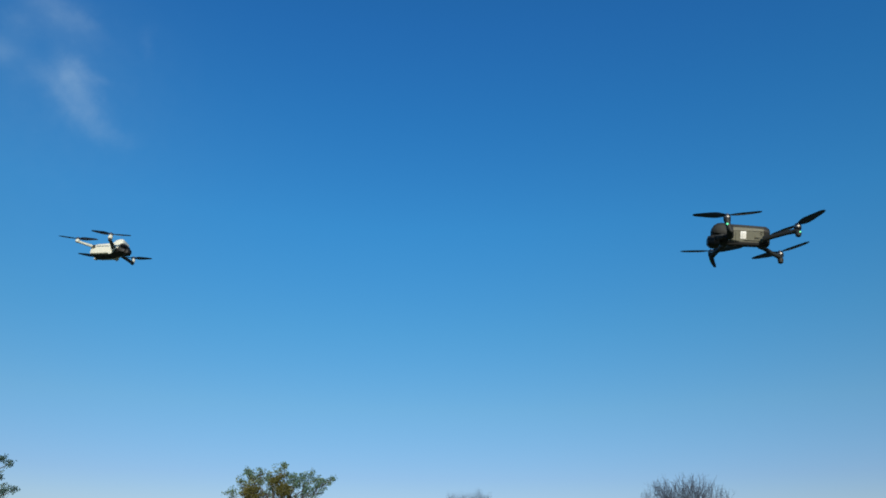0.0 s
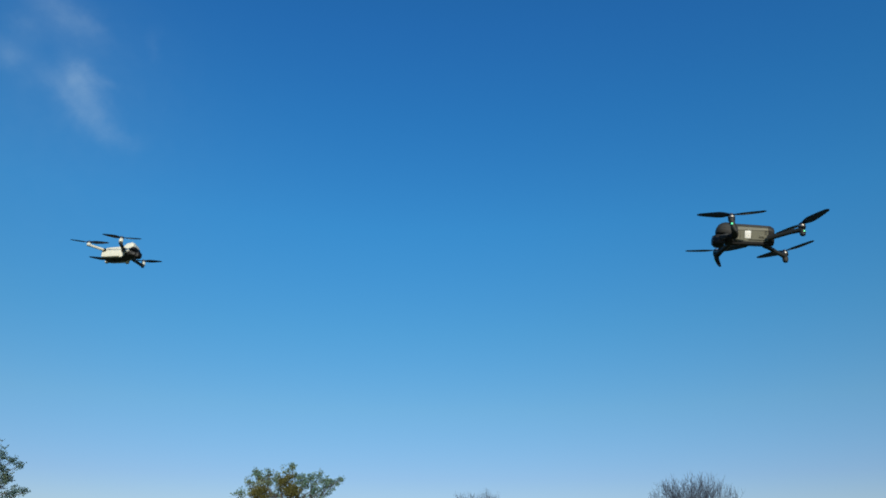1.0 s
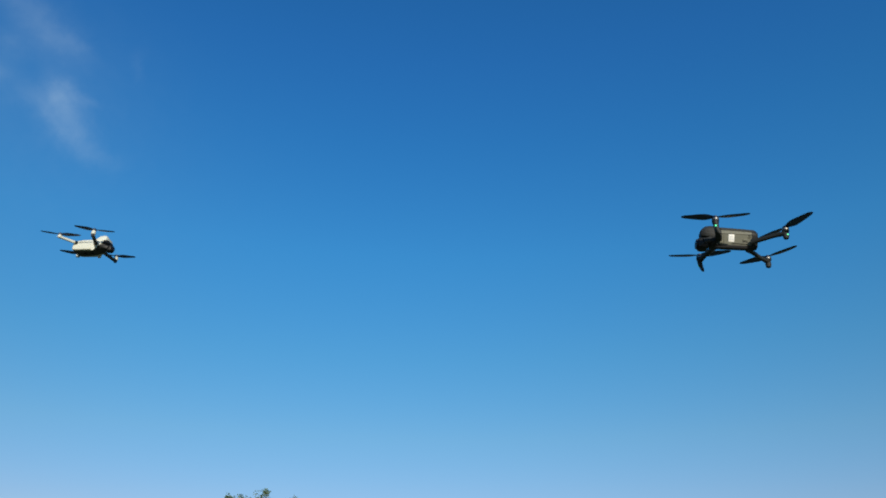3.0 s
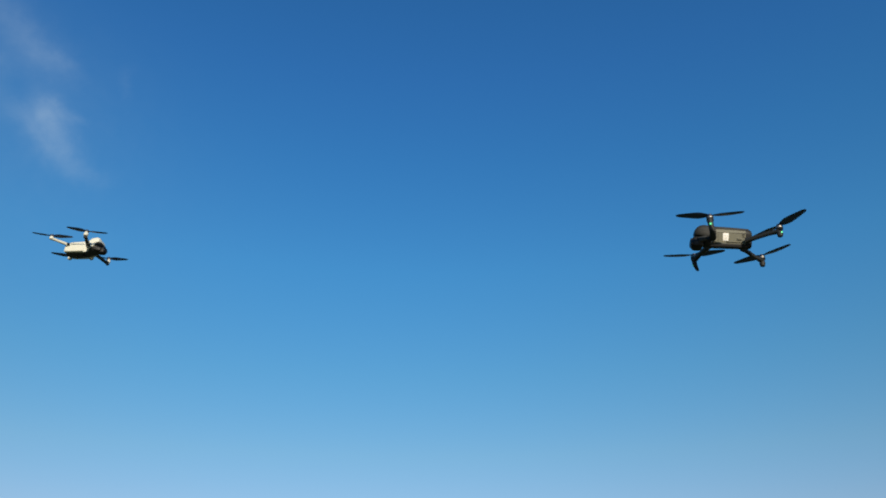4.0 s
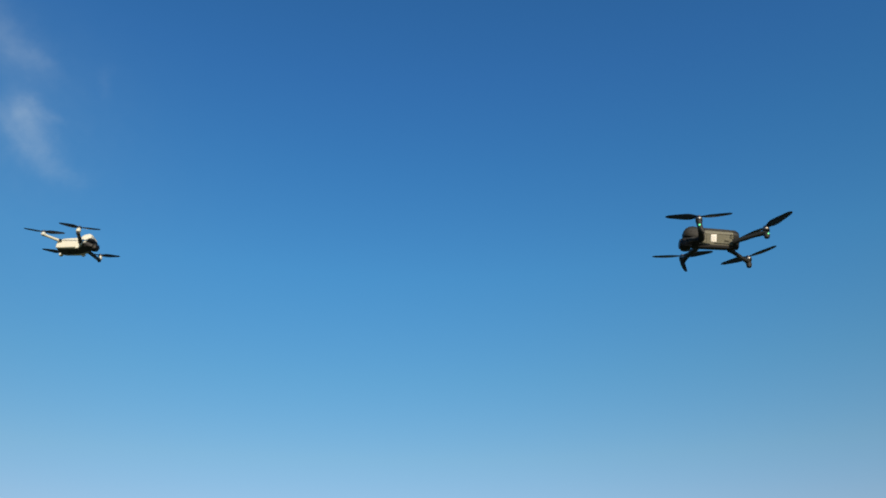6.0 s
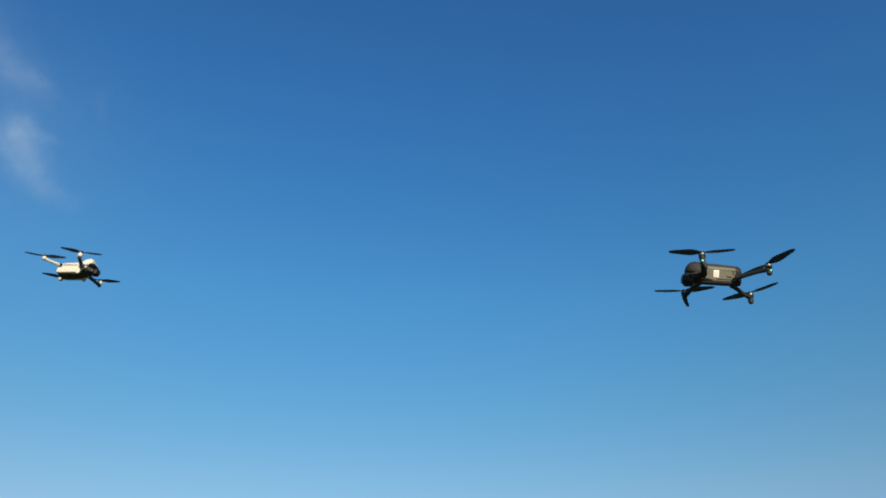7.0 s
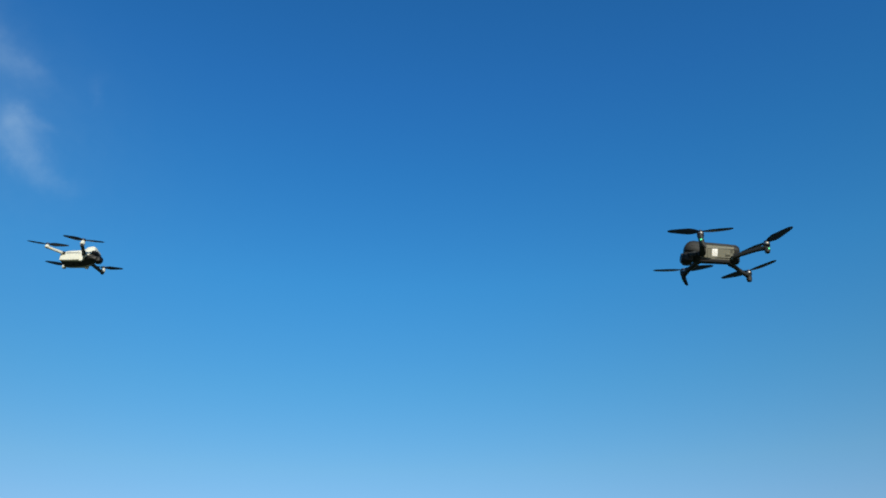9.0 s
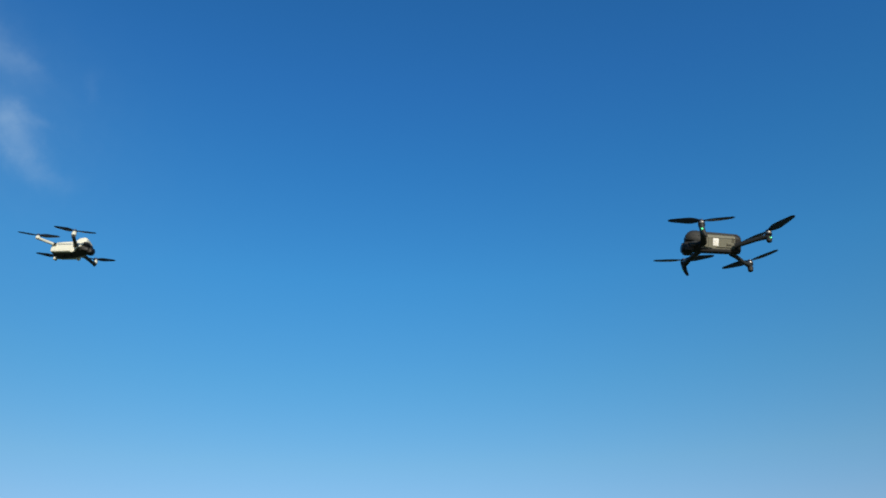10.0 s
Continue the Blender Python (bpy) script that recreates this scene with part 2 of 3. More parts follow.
def blade_mesh(radius, chord, side):
    """One propeller blade along +x: broad near the root, tapered, twisted and bent upwards under load."""
    loops = []
    for i in range(13):
        u = i / 12
        r = radius * (0.06 + 0.94 * u)
        wide = chord * (0.42 + 0.58 * math.sin(min(1, u / 0.32) * math.pi / 2)) * (1 - 0.52 * max(0, (u - 0.32) / 0.68) ** 1.4)
        if i == 12:
            wide *= 0.5
        tw = radians(11 * (1 - u) + 4) * side
        rise = 0.007 * radius / 0.12 * u ** 1.4
        sweep_back = -side * 0.10 * chord * u * u
        loop = []
        for j in range(10):
            a = 2 * math.pi * j / 10
            y, z = 0.5 * wide * math.cos(a) + sweep_back, max(0.0007, 0.05 * wide) * math.sin(a)
            loop.append((r, y * math.cos(tw) - z * math.sin(tw), y * math.sin(tw) + z * math.cos(tw) + rise))
        loops.append(loop)
    return rings(bmesh.new(), loops)


def propeller(at, angle, radius, chord, side, parent):
    """A two-bladed propeller standing at an angle, its hub and clamps on the motor's axis."""
    hub = part("propeller", turned([(0.0055, -0.002), (0.009, 0), (0.009, 0.004), (0.007, 0.006), (0.004, 0.008)]), BLADE, parent, "black two-bladed propeller, tinted with the blue of the sky behind")
    hub.matrix_local = pose(*at, 0, 0, angle)
    for k in range(2):
        b = part("blade", blade_mesh(radius, chord, side), BLADE, hub)
        b.matrix_local = pose(0, 0, 0.003, 0, 0, 180 * k)
    return hub


# ---- ground: mown grass out to the horizon ----
gb = bmesh.new()
bmesh.ops.create_grid(gb, x_segments=60, y_segments=60, size=2200)
for v in gb.verts:
    far = v.co.length
    v.co.z = -0.02 - min(1.0, far / 600) * 1.2 * abs(noise.noise(v.co / 260))
ground = tagged(part("ground", gb, GRASS), "open field of short green grass", "ground", kind="structure")


# ---- dark drone ----
def dark_drone(m):
    drone = tagged(new("camera_drone"), "large dark grey folding drone with white side label, hovering unfolded", "drone", "hovering drones")
    drone.matrix_world = m
    body = part("body", hull([
        (-0.054, 0.024, 0.048, 0.040, 0.002, 0.006),
        (-0.050, 0.028, 0.053, 0.043, -0.003, 0.007),
        (-0.036, 0.0305, 0.056, 0.045, -0.0045, 0.008),
        (0.000, 0.0315, 0.058, 0.045, -0.0045, 0.008),
        (0.050, 0.0318, 0.060, 0.045, -0.0045, 0.008),
        (0.080, 0.0315, 0.061, 0.045, -0.0050, 0.008),
        (0.096, 0.029, 0.059, 0.044, -0.003, 0.008),
    ], 0.95, 0.02), GREY_SHELL, drone, "grey plastic fuselage shell")
    part("battery", hull([
        (-0.0605, 0.018, 0.056, 0.046, 0.036, 0.016),
        (-0.0570, 0.025, 0.062, 0.050, 0.040, 0.023),
        (-0.0460, 0.0300, 0.067, 0.059, 0.055, 0.0300),
        (0.000, 0.0318, 0.069, 0.061, 0.056, 0.0318),
        (0.050, 0.0324, 0.071, 0.063, 0.058, 0.0324),
        (0.082, 0.0320, 0.072, 0.064, 0.059, 0.0320),
        (0.100, 0.024, 0.069, 0.062, 0.056, 0.024),
    ]), DARK_SHELL, drone, "dark battery pack set into the top and tail")
    part("tail_cap", hull([
        (-0.0605, 0.022, 0.054, 0.040, 0.003, 0.006),
        (-0.0570, 0.028, 0.058, 0.043, -0.003, 0.007),
        (-0.046, 0.0312, 0.061, 0.045, -0.0052, 0.0084),
        (-0.037, 0.0318, 0.061, 0.045, -0.0055, 0.0088),
    ], 0.95, 0.02), BLACK, drone, "black tail cover with air outlets")
    brow = part("nose", hull([
        (0.088, 0.0318, 0.073, 0.046, 0.022, 0.028),
        (0.096, 0.0325, 0.077, 0.050, 0.024, 0.028),
        (0.114, 0.0330, 0.0785, 0.052, 0.028, 0.028),
        (0.128, 0.0315, 0.0760, 0.053, 0.031, 0.026),
        (0.139, 0.0275, 0.069, 0.053, 0.034, 0.022),
        (0.1465, 0.0190, 0.060, 0.052, 0.040, 0.014),
    ], 0.78), DARK_SHELL, drone, "dark nose hood over the camera")
    part("front_bay", hull([
        (0.090, 0.029, 0.044, 0.022, -0.003, 0.014),
        (0.110, 0.027, 0.044, 0.020, -0.002, 0.015),
        (0.122, 0.021, 0.042, 0.020, 0.004, 0.013),
    ]), BLACK, drone, "black recess behind the camera")
    for s in (1, -1):
        part("vision_sensor", turned([(0.0085, -0.003), (0.0085, 0.002), (0.006, 0.0035)], (0.139, s * 0.0165, 0.053), "x", 16), GLASS_BLACK, brow)
    for s in (1, -1):
        part("hood_seam", block((0.034, 0.0014, 0.0012), (0.108, s * 0.0326, 0.050), 0.0003), BLACK, brow)
        part("eye_rim", turned([(0.0105, -0.004), (0.0105, 0.001), (0.0085, 0.0022)], (0.1385, s * 0.0165, 0.053), "x", 18), ARM_GREY, brow)
    # gimbal camera under the nose
    camera_box = part("gimbal_camera", block((0.044, 0.054, 0.046), (0.139, 0, 0.007), 0.015), BLACK, drone, "black stabilised camera block")
    part("lens", turned([(0.017, -0.004), (0.017, 0.004), (0.014, 0.006), (0.010, 0.005)], (0.159, 0.003, 0.003), "x", 24), GLASS_BLACK, camera_box)
    part("lens", turned([(0.007, -0.004), (0.007, 0.003), (0.005, 0.0045)], (0.158, 0.005, 0.020), "x", 18), GLASS_BLACK, camera_box)
    part("gimbal_arm", sweep([(0.108, 0.024, 0.022), (0.120, 0.0285, 0.014), (0.138, 0.0285, 0.008)], [(0.006, 0.010), (0.006, 0.011), (0.005, 0.012)]), ARM_GREY, drone)
    # underside
    # black hull round the lower flanks: the underside's shade put in as colour
    belly = part("shaded_belly", hull([
        (-0.044, 0.0095, 0.002, 0.000, -0.0055, 0.0075),
        (-0.036, 0.0128, 0.006, 0.004, -0.0058, 0.0082),
        (0.030, 0.0132, 0.006, 0.004, -0.0060, 0.0086),
        (0.084, 0.0132, 0.006, 0.004, -0.0066, 0.0086),
        (0.096, 0.0120, 0.005, 0.003, -0.0050, 0.0080),
    ], 0.98, 0.05), BLACK, drone, "belly with landing sensors, its shade put in as black")
    for x in (0.005, 0.065):
        part("landing_sensor", turned([(0.0045, 0.002), (0.0045, -0.001), (0.003, -0.002)], (x, 0, -0.0066), "z", 14), GLASS_BLACK, belly)

    def on_side(x, z, s, proud=0.0):
        """A place on the fuselage's flank, which leans inwards below, and a little proud of it."""
        return x, s * (0.0316 - 0.475 * (0.045 - z) + 0.905 * proud), z - 0.425 * proud

    for s in (1, -1):
        lean = (-25.4 * s, 0, 0)
        # side details: seams, ledge, flap, vents, buckle, latch, side sensor
        part("side_ledge", block((0.062, 0.004, 0.0030), on_side(0.003, 0.0125, s), 0.0010, lean), GREY_SHELL, body)
        part("ledge_groove", block((0.062, 0.0016, 0.0014), on_side(0.003, 0.0095, s), 0.0003, lean), BLACK, body)
        part("seam", block((0.118, 0.0016, 0.0012), on_side(0.018, 0.0430, s), 0.0003, lean), BLACK, body)
        part("panel_joint", block((0.0012, 0.0016, 0.036), on_side(0.064, 0.0240, s), 0.0003, lean), BLACK, body)
        part("side_flap", block((0.018, 0.003, 0.016), on_side(0.077, 0.0150, s), 0.0012, lean), GREY_SHELL, body)
        for k in range(3):
            part("air_vent", block((0.010, 0.0016, 0.0018), on_side(-0.028, 0.031 + 0.0045 * k, s), 0.0005, lean), BLACK, body)
        part("battery_buckle", block((0.017, 0.004, 0.008), on_side(-0.013, 0.0245, s), 0.0014, lean), GREY_SHELL, body, "raised grey battery buckle")
        part("buckle_slot", block((0.020, 0.0016, 0.0026), on_side(-0.013, 0.0180, s), 0.0005, lean), BLACK, body)
        part("latch", block((0.014, 0.005, 0.0045), on_side(-0.029, 0.0085, s), 0.0012, lean), GREY_SHELL, body)
        part("side_sensor", turned([(0.0080, -0.010), (0.0080, 0.0015), (0.006, 0.0025)] if s > 0 else [(0.0080, 0.010), (0.0080, -0.0015), (0.006, -0.0025)], (0.0905, s * 0.0150, 0.0080), "y", 18), GLASS_BLACK, body)
        # white disc painted on as the sun's glint off the sensor glass
        part("sensor_glint", turned([(0.0036, -0.001), (0.0036, 0.001)], (0.0905, s * 0.0182, 0.0080), "y", 14), PAPER, body, "small white disc in place of a sun glint on the sensor")
        part("arm_hinge", turned([(0.008, 0.022), (0.0095, 0.024), (0.0095, 0.056), (0.008, 0.058)], (0.080, s * 0.0255, 0), "z", 18), DARK_SHELL, drone, "dark hinge barrel of the front arm")
        # front arm with its motor, status lamp and long landing leg
        hub = Vector((0.120, s * 0.150, 0.040))
        arm = part("front_arm", sweep([(0.085, s * 0.028, 0.019), (0.092, s * 0.060, 0.022), (0.108, s * 0.110, 0.020), (0.120, s * 0.150, 0.016)],
                                     [(0.013, 0.012), (0.011, 0.010), (0.009, 0.008), (0.011, 0.008)]), ARM_GREY, drone)
        part("motor", turned([(0.010, 0.018), (0.0125, 0.020), (0.0125, 0.036), (0.009, 0.0385)], (hub.x, hub.y, 0), "z", 22), BLACK, arm)
        part("motor_bell", turned([(0.0128, 0.028), (0.0128, 0.0335)], (hub.x, hub.y, 0), "z", 22), METAL, arm, "bare metal motor bell")
        part("landing_leg", sweep([(0.121, s * 0.150, 0.022), (0.119, s * 0.151, 0.004), (0.115, s * 0.152, -0.010), (0.109, s * 0.153, -0.024), (0.105, s * 0.154, -0.029)],
                                  [(0.013, 0.010), (0.011, 0.009), (0.007, 0.008), (0.005, 0.006), (0.003, 0.003)], up=(1, 0, 0)), ARM_GREY, drone, "black curved landing leg")
        part("status_lamp", turned([(0.0036, -s * 0.003), (0.0036, s * 0.0008)], (0.1220, s * 0.1612, 0.0000), "y", 14), GREEN_LED, arm, "small green status lamp")
        # rear arm, motor and short foot
        rub = Vector((-0.130, s * 0.115, 0.030))
        rear = part("rear_arm", sweep([(-0.034, s * 0.030, 0.012), (-0.052, s * 0.046, 0.012), (-0.096, s * 0.088, 0.010), (-0.130, s * 0.115, 0.008)],
                                      [(0.010, 0.011), (0.008, 0.009), (0.007, 0.008), (0.011, 0.008)]), ARM_GREY, drone)
        part("motor", turned([(0.010, 0.012), (0.0125, 0.014), (0.0125, 0.027), (0.009, 0.0285)], (rub.x, rub.y, 0), "z", 22), BLACK, rear)
        part("motor_bell", turned([(0.0128, 0.019), (0.0128, 0.0245)], (rub.x, rub.y, 0), "z", 22), METAL, rear, "bare metal motor bell")
        part("foot", turned([(0.010, 0.006), (0.011, -0.004), (0.009, -0.014), (0.005, -0.017)], (rub.x, rub.y, 0), "z", 16), ARM_GREY, rear)
        part("status_lamp", turned([(0.0030, -0.002), (0.0030, 0.002)], (rub.x - 0.003, rub.y + s * 0.0105, -0.003), "y", 14), GREEN_LED, rear, "small green status lamp")
    for x, y, z, angle, side in ((0.120, 0.150, 0.040, 171, 1), (-0.130, 0.115, 0.030, 120, -1), (0.120, -0.150, 0.040, 162, -1), (-0.130, -0.115, 0.030, 136, 1)):
        propeller((x, y, z), angle, 0.119, 0.034, side, drone)
    sticker = part("label", block((0.021, 0.0012, 0.029), on_side(0.0365, 0.0285, 1, 0.0006), 0.0004, (-25.4, 0, 0)), PAPER, body, "white paper label with faint grey print")
    for k in range(3):
        part("print_bar", block((0.016 - 0.003 * k, 0.0006, 0.0016), on_side(0.036, 0.0350 - 0.005 * k, 1, 0.0014), 0, (-25.4, 0, 0)), INK, sticker)
    return drone


dark_drone(pose(1.1072, 2.4013, 2.8927, 1.9236, -6.2665, 173.735))


# ---- pale drone ----
def pale_drone(m):
    drone = tagged(new("camera_drone"), "small pale grey folding drone with dark belly, hovering unfolded", "drone", "hovering drones")
    drone.matrix_world = m
    body = part("body", hull([
        (-0.046, 0.024, 0.011, 0.000, -0.013, 0.018),
        (-0.041, 0.031, 0.018, 0.001, -0.0195, 0.024),
        (-0.020, 0.0335, 0.0235, 0.002, -0.0215, 0.028),
        (0.030, 0.0345, 0.0265, 0.004, -0.0200, 0.029),
        (0.046, 0.0345, 0.030, 0.008, -0.0150, 0.029),
        (0.056, 0.0345, 0.041, 0.018, -0.0050, 0.030),
        (0.074, 0.033, 0.046, 0.025, 0.009, 0.030),
        (0.083, 0.029, 0.043, 0.027, 0.016, 0.025),
        (0.087, 0.021, 0.038, 0.028, 0.020, 0.017),
    ], 0.86, 0.95), PALE_SHELL, drone, "pale grey plastic upper shell")
    part("belly", hull([
        (-0.044, 0.020, -0.006, -0.010, -0.0165, 0.013),
        (-0.038, 0.025, -0.008, -0.014, -0.0225, 0.018),
        (-0.010, 0.0285, -0.008, -0.014, -0.0240, 0.020),
        (0.036, 0.0290, -0.002, -0.008, -0.0200, 0.019),
        (0.062, 0.0320, 0.012, 0.003, -0.0100, 0.019),
        (0.078, 0.027, 0.016, 0.007, -0.003, 0.017),
    ]), SMOKE_SHELL, drone, "dark grey belly with landing sensors")
    for x in (0.0, 0.026):
        part("landing_sensor", turned([(0.005, 0.002), (0.005, -0.002), (0.0035, -0.003)], (x, 0.0, -0.0236 + 0.08 * x), "z", 14), GLASS_BLACK, drone)
    nose = part("nose_band", hull([
        (0.070, 0.0335, 0.026, 0.017, 0.004, 0.030),
        (0.084, 0.031, 0.027, 0.018, 0.006, 0.027),
        (0.092, 0.023, 0.025, 0.018, 0.009, 0.019),
        (0.096, 0.012, 0.022, 0.018, 0.013, 0.010),
    ]), BLACK, drone, "black sensor band round the nose")
    for s in (1, -1):
        part("vision_sensor", turned([(0.006, -0.003), (0.006, 0.002), (0.004, 0.003)], (0.090, s * 0.0155, 0.018), "x", 14), GLASS_BLACK, nose)
    gimbal = part("gimbal_camera", block((0.026, 0.032, 0.025), (0.092, 0, -0.002), 0.007), BLACK, drone, "black stabilised camera block")
    part("lens", turned([(0.010, -0.003), (0.010, 0.003), (0.007, 0.0045)], (0.105, 0, -0.002), "x", 20), GLASS_BLACK, gimbal)
    part("gimbal_arm", sweep([(0.068, -0.022, 0.002), (0.080, -0.024, -0.002), (0.092, -0.020, -0.004)], [(0.004, 0.007), (0.004, 0.008), (0.004, 0.007)]), SMOKE_SHELL, drone)
    for s in (1, -1):
        part("side_cap", turned([(0.0080, 0), (0.0080, s * 0.004), (0.0055, s * 0.0055)], (0.040, s * 0.0300, -0.0165), "y", 16), PALE_SHELL, body, "pale round arm pivot cap")
        part("seam", block((0.060, 0.0012, 0.0010), (0.002, s * 0.0342, 0.0120), 0.0003, (0, -2, 0)), SMOKE_SHELL, body)
        part("head_joint", block((0.0012, 0.0012, 0.022), (0.051, s * 0.0345, 0.012), 0.0003), SMOKE_SHELL, body)
        # front arm: pale plastic, with its shade painted as dark grey
        front = part("front_arm", sweep([(0.046, s * 0.026, 0.004), (0.053, s * 0.046, 0.004), (0.064, s * 0.084, 0.002), (0.071, s * 0.108, 0.001)],
                                       [(0.009, 0.009), (0.007, 0.007), (0.006, 0.006), (0.007, 0.006)]), SHADED_ARM, drone, "pale front arm, its shade put in as dark grey")
        part("motor", turned([(0.0075, 0.005), (0.0088, 0.007), (0.0080, 0.016), (0.0055, 0.021)], (0.070, s * 0.106, 0), "z", 20), PALE_SHELL, front, "pale motor housing")
        part("foot", turned([(0.006, 0.002), (0.0065, -0.003), (0.004, -0.006)], (0.070, s * 0.106, 0), "z", 14), SMOKE_SHELL, front)
        rear = part("rear_arm", sweep([(-0.026, s * 0.030, 0.008), (-0.036, s * 0.042, 0.008), (-0.058, s * 0.063, 0.009), (-0.077, s * 0.081, 0.010)],
                                      [(0.006, 0.006), (0.0055, 0.0055), (0.005, 0.005), (0.007, 0.005)]), PALE_SHELL, drone)
        part("pivot", block((0.016, 0.010, 0.010), (-0.031, s * 0.036, 0.008), 0.002, (0, 0, s * 40)), BLACK, rear, "dark arm hinge")
        part("motor", turned([(0.006, 0.006), (0.0080, 0.008), (0.0080, 0.016), (0.006, 0.0185)], (-0.075, s * 0.0785, 0), "z", 20), PALE_SHELL, rear, "pale motor housing")
    for x, y, z, angle, side in ((0.070, -0.106, 0.023, 20, 1), (-0.075, -0.0785, 0.020, 12, -1), (0.070, 0.106, 0.023, 12, -1), (-0.075, 0.0785, 0.020, 17, 1)):
        propeller((x, y, z), angle, 0.073, 0.021, side, drone)
    return drone


pale_drone(pose(-1.4548, 2.4910, 2.9270, -2.9638, -0.5144, 0.471))


# ---- trees ----
def tube(verts, faces, a, b, ra, rb, sides=4):
    """A tapered stick from a to b, added to the lists."""
    t = (b - a).normalized()
    side = t.orthogonal().normalized()
    over = t.cross(side)
    first = len(verts)
    for p, r in ((a, ra), (b, rb)):
        for j in range(sides):
            w = 2 * math.pi * j / sides
            verts.append(p + side * (r * math.cos(w)) + over * (r * math.sin(w)))
    for j in range(sides):
        k = (j + 1) % sides
        faces.append((first + j, first + k, first + sides + k, first + sides + j))


def limb(verts, faces, rng, a, b, ra, rb, steps=5, wander=0.12, sides=6, sag=0.0):
    """A crooked limb; returns its joints."""
    joints, length = [a], (b - a).length
    for i in range(1, steps + 1):
        u = i / steps
        p = a.lerp(b, u)
        if i < steps:
            p = p + Vector((rng.gauss(0, 1), rng.gauss(0, 1), rng.gauss(0, 0.6))) * (wander * length / steps)
        p.z += sag * math.sin(math.pi * u) * length
        joints.append(p)
    for i in range(steps):
        u, w = i / steps, (i + 1) / steps
        tube(verts, faces, joints[i], joints[i + 1], ra + (rb - ra) * u, ra + (rb - ra) * w, sides)
    return joints


def raw_part(name, verts, faces, material_, parent, label=""):
    me = bpy.data.meshes.new(name)
    me.from_pydata([tuple(v) for v in verts], [], faces)
    me.materials.append(material_)
    ob = new(name, me)
    ob.parent = parent
    if label:
        tagged(ob, label)
    return ob


def leaf(verts, faces, rng, p, size):
    """One small folded leaf at p."""
    d = Vector((rng.gauss(0, 1), rng.gauss(0, 1), rng.gauss(-0.2, 0.8))).normalized()
    side = d.orthogonal().normalized()
    side = Matrix.Rotation(rng.uniform(0, 6.28), 3, d) @ side
    lift = d.cross(side) * (0.12 * size)
    k = len(verts)
    verts.extend((p, p + d * (0.5 * size) + side * (0.32 * size) + lift, p + d * size, p + d * (0.5 * size) - side * (0.32 * size) + lift))
    faces.extend(((k, k + 1, k + 2), (k, k + 2, k + 3)))


def leafy_tree(at, domes, seed, leaf_mat, label, fork=2.6, girth=0.32, density=1.0, leaf_size=0.135, dry=()):
    """A tree whose limbs run out to domes of foliage: (x, y, z, radius) from its foot; those in dry carry withered brown leaves."""
    rng = random.Random(seed)
    tree = tagged(new("tree"), label, "tree", "trees round the field")
    tree.location = at
    wood_v, wood_f, green, brown = [], [], ([], []), ([], [])
    lean = Vector((rng.uniform(-0.3, 0.3), rng.uniform(-0.3, 0.3), fork))
    limb(wood_v, wood_f, rng, Vector((0, 0, -0.4)), lean, girth * 1.25, girth * 0.85, 6, 0.1, 10)
    for x, y, z, r in (*domes, *dry):
        leaf_v, leaf_f = brown if (x, y, z, r) in dry else green
        heart = Vector((x, y, z))
        joints = limb(wood_v, wood_f, rng, lean, heart, 0.04 + girth * 0.3 * min(1, r), 0.022, 6, 0.25, 7, 0.04)
        dense = leaf_v is brown[0]
        for k in range(int((13 * r * r * density + 5) * (2.6 if dense else 2.0))):
            d = Vector((rng.gauss(0, 1), rng.gauss(0, 1), rng.gauss(0.15, 1))).normalized()
            tip = heart + d * (r * (rng.uniform(0.35, 0.95) if dense else rng.uniform(0.3, 1.15)))
            start = joints[rng.choice((3, 4, 5, 6, 6, 6))]
            limb(wood_v, wood_f, rng, start, tip, 0.014, 0.005, 3, 0.3, 3)
            puff = rng.uniform(0.09, 0.22) if dense else rng.uniform(0.06, 0.15)
            for q in range(int(rng.uniform(30, 80) if dense else rng.uniform(9, 26))):
                off = Vector([max(-1.6, min(1.6, rng.gauss(0, 1))) * puff * w for w in (1, 1, 0.7)])
                leaf(leaf_v, leaf_f, rng, tip + off, leaf_size * rng.uniform(0.6, 1.25))
    raw_part("trunk", wood_v, wood_f, BARK, tree, "brown trunk with spreading limbs")
    raw_part("crown", *green, leaf_mat, tree)
    if dry:
        raw_part("dry_foliage", *brown, BROWN_LEAF, tree, "dense olive-brown clumps of withered leaves")
    return tree


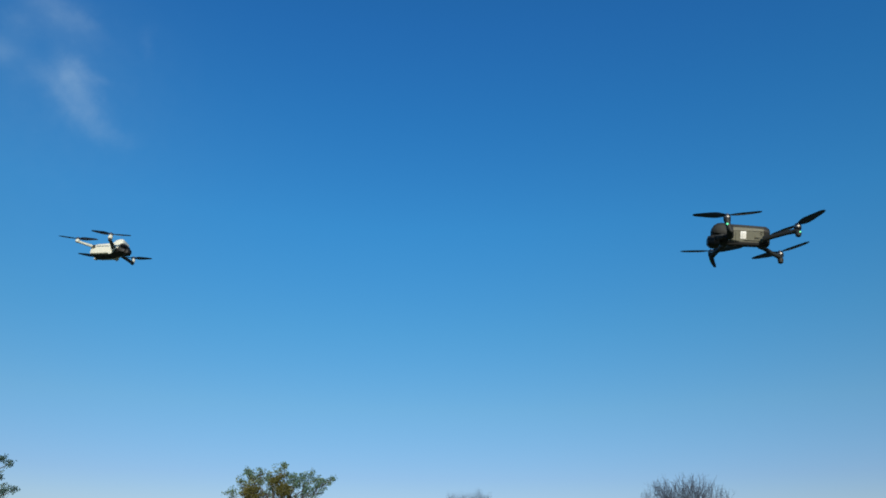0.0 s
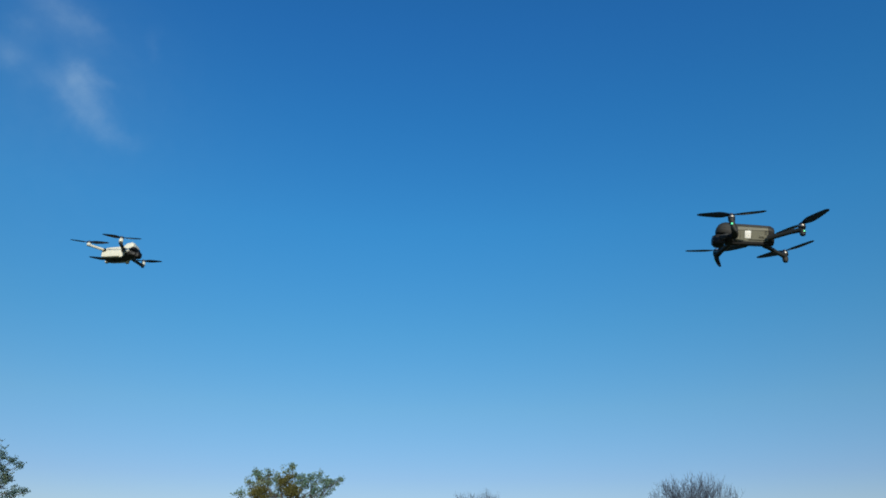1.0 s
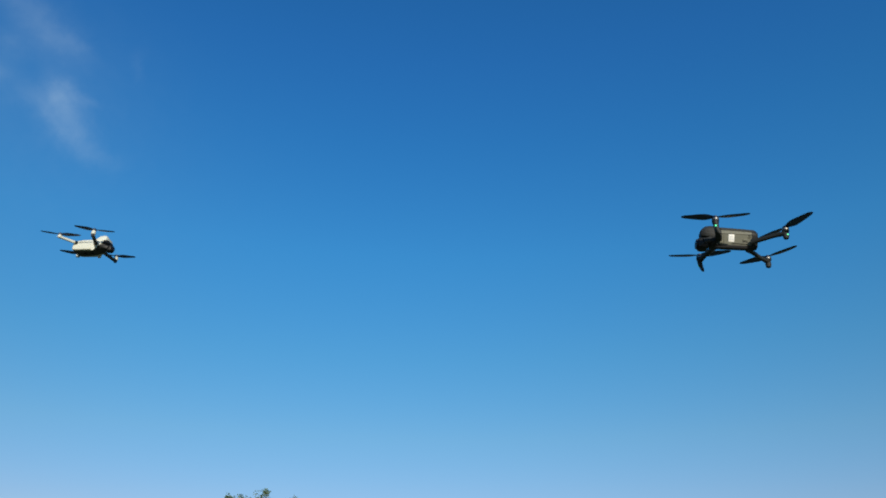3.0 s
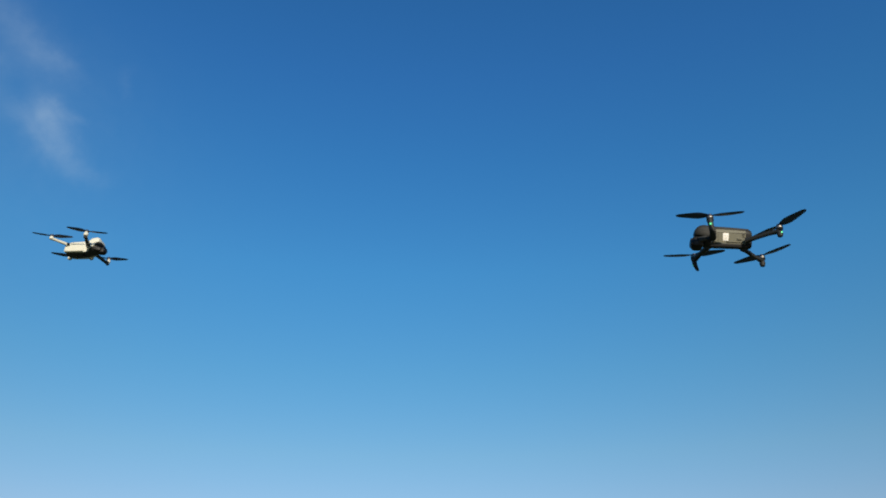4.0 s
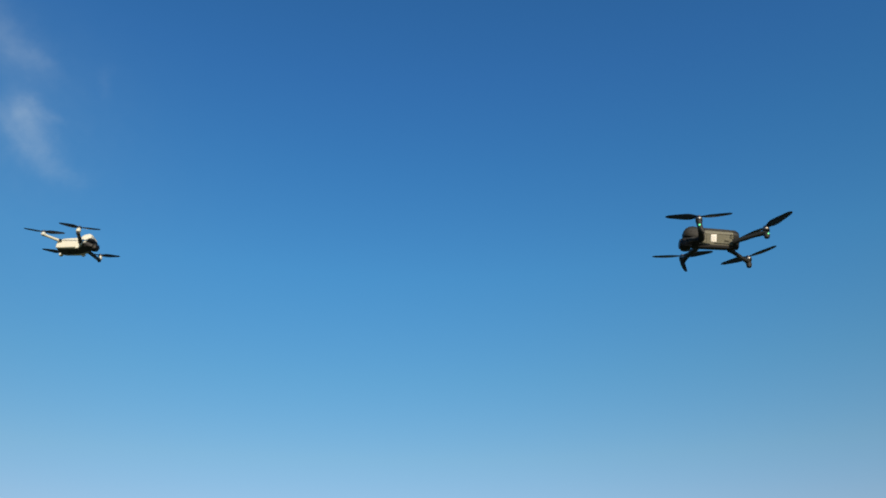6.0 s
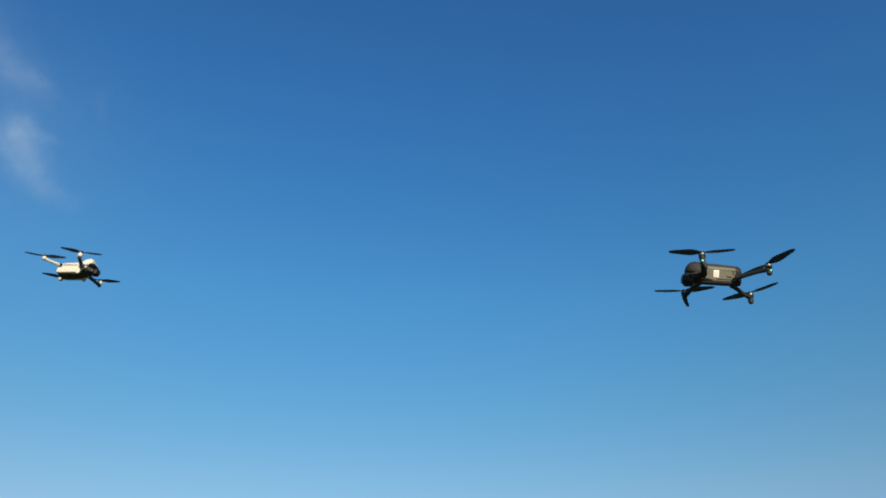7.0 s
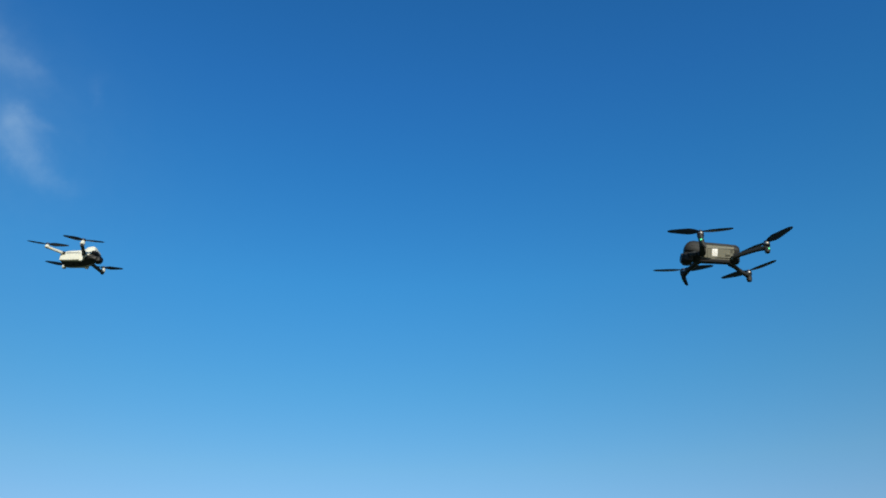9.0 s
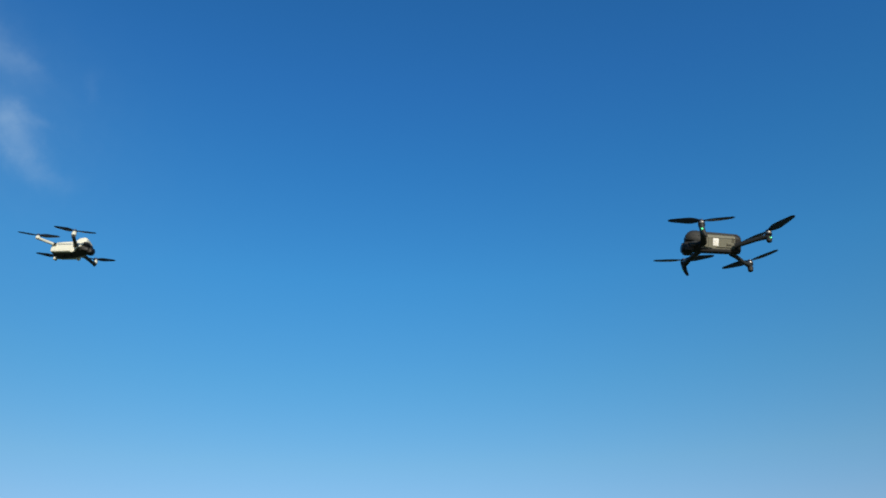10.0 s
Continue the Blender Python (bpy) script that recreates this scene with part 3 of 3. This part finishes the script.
def bare_tree(at, height, spread, seed, label):
    """A leafless tree: forking limbs that end in a fan of fine upright twigs."""
    rng = random.Random(seed)
    tree = tagged(new("tree"), label, "tree", "trees round the field")
    tree.location = at
    wood_v, wood_f, twig_v, twig_f = [], [], [], []
    fork = Vector((0.1, 0, height * 0.26))
    limb(wood_v, wood_f, rng, Vector((0, 0, -0.4)), fork, 0.30, 0.22, 5, 0.1, 10)
    for i in range(13):
        a = 2.4 * i + rng.uniform(-0.2, 0.2)
        out = spread * 0.92 * math.sqrt((i + 0.3) / 13)
        crown = height * (1 - 0.26 * (out / spread) ** 2)
        mid = Vector((out * 0.75 * math.cos(a), out * 0.75 * math.sin(a), crown * rng.uniform(0.58, 0.68)))
        main = limb(wood_v, wood_f, rng, fork, mid, 0.08, 0.026, 5, 0.2, 6, -0.03)
        for j in range(6):
            b = a + rng.gauss(0, 0.5)
            r2 = min(spread, out * 0.8 + rng.uniform(0, 0.28) * spread)
            end = Vector((r2 * math.cos(b) * 0.9, r2 * math.sin(b) * 0.9, crown * rng.uniform(0.74, 0.88)))
            bough = limb(wood_v, wood_f, rng, main[rng.choice((3, 4, 5))], end, 0.022, 0.012, 4, 0.2, 4, -0.04)
            for k in range(6):
                start = bough[rng.choice((1, 2, 3, 4))]
                up = Vector((rng.gauss(0, 0.28) + 0.16 * math.cos(b), rng.gauss(0, 0.28) + 0.16 * math.sin(b), 1)).normalized()
                reach = rng.uniform(0.5, 1.0) * max(0.5, height * (1 - 0.22 * (r2 / spread) ** 2) - start.z) * rng.uniform(0.75, 1.05)
                tip = start + up * reach
                joints = limb(twig_v, twig_f, rng, start, tip, 0.012, 0.007, 4, 0.25, 3)
                for q in range(3):
                    s0 = joints[rng.choice((1, 2, 3))]
                    e = s0 + (up + Vector((rng.gauss(0, 0.4), rng.gauss(0, 0.4), 0.2))).normalized() * rng.uniform(0.3, 0.8)
                    e.z = min(e.z, height * 1.03)
                    tube(twig_v, twig_f, s0, e, 0.008, 0.006, 3)
    raw_part("trunk", wood_v, wood_f, BARK, tree, "grey-brown trunk with forking limbs")
    raw_part("crown", twig_v, twig_f, TWIG, tree, "fan of bare upright twigs")
    return tree


leafy_tree((-14.9, 57.5, 0), [
    (-0.15, 0.0, 8.55, 0.80), (0.1, 0.1, 9.15, 0.25), (-2.4, 0.2, 8.35, 0.62), (-1.7, 0.1, 8.35, 0.50), (-2.8, 0.0, 8.6, 0.30), (-3.3, 0.1, 7.9, 0.50), (-3.85, -0.2, 6.9, 0.50), (-1.2, 0.3, 8.05, 0.60),
    (1.6, 0.1, 8.15, 0.60), (2.35, -0.2, 8.35, 0.42), (3.0, 0.2, 7.6, 0.60), (3.5, 0.2, 7.9, 0.30), (3.95, 0.2, 8.1, 0.22), (1.0, 0.2, 7.7, 0.70), (2.4, -0.3, 7.2, 0.80), (-2.6, 0.4, 7.5, 0.70), (0.6, 0.4, 8.25, 0.40),
    (-0.7, 0.2, 7.4, 0.60), (1.9, 0.3, 7.5, 0.50), (0.95, 0.1, 8.05, 0.50), (2.7, 0.1, 8.0, 0.40), (-1.9, 0.1, 7.85, 0.50), (-3.0, 0.2, 7.2, 0.50), (-1.2, 0.6, 6.7, 1.0), (0.9, 0.6, 6.6, 1.1), (-3.7, 0.0, 5.9, 0.9), (-1.9, -0.6, 5.2, 1.4), (2.4, -0.6, 5.4, 1.3), (0.2, 1.2, 5.2, 1.5), (4.1, 0.2, 5.6, 0.9), (-4.0, 0.5, 4.8, 1.0),
], 11, OLIVE_LEAF, "broad olive-green tree with thinning leaves and brown patches", density=0.95, dry=((-0.05, -1.1, 7.75, 0.66), (-1.85, -1.2, 6.95, 0.70), (0.5, -1.1, 7.1, 0.6)))
leafy_tree((-37.2, 50.0, 0), [
    (-0.6, 0.0, 11.4, 1.4), (1.2, 0.2, 9.8, 1.0), (-2.0, 0.0, 10.4, 1.4), (2.5, 0.4, 9.0, 1.0), (-3.2, 0.3, 8.2, 1.4), (1.0, 1.0, 8.4, 1.6),
    (3.5, 0.0, 8.75, 0.50), (4.3, 0.1, 8.6, 0.25), (4.9, 0.0, 8.25, 0.22), (3.7, -0.2, 7.8, 0.65), (4.1, 0.2, 7.0, 0.65), (5.0, 0.0, 6.55, 0.35), (5.6, 0.1, 6.45, 0.22), (4.8, 0.1, 6.0, 0.6), (4.3, 0.0, 7.45, 0.40),
    (-1.2, -1.0, 7.2, 1.6), (2.4, 0.6, 6.6, 1.5), (-3.8, 0.2, 6.0, 1.3), (4.6, 0.0, 4.8, 1.1), (0.0, 0.8, 5.2, 1.6),
], 23, GREEN_LEAF, "tall dark green tree with loose ragged foliage at the field's edge", fork=3.2, girth=0.36, density=0.75)
bare_tree((16.2, 57.6, 0), 9.0, 3.7, 5, "leafless tree with a dense fan of fine upright twigs")
bare_tree((-0.3, 80.0, 0), 9.9, 4.5, 9, "distant leafless tree with fine bare twigs")
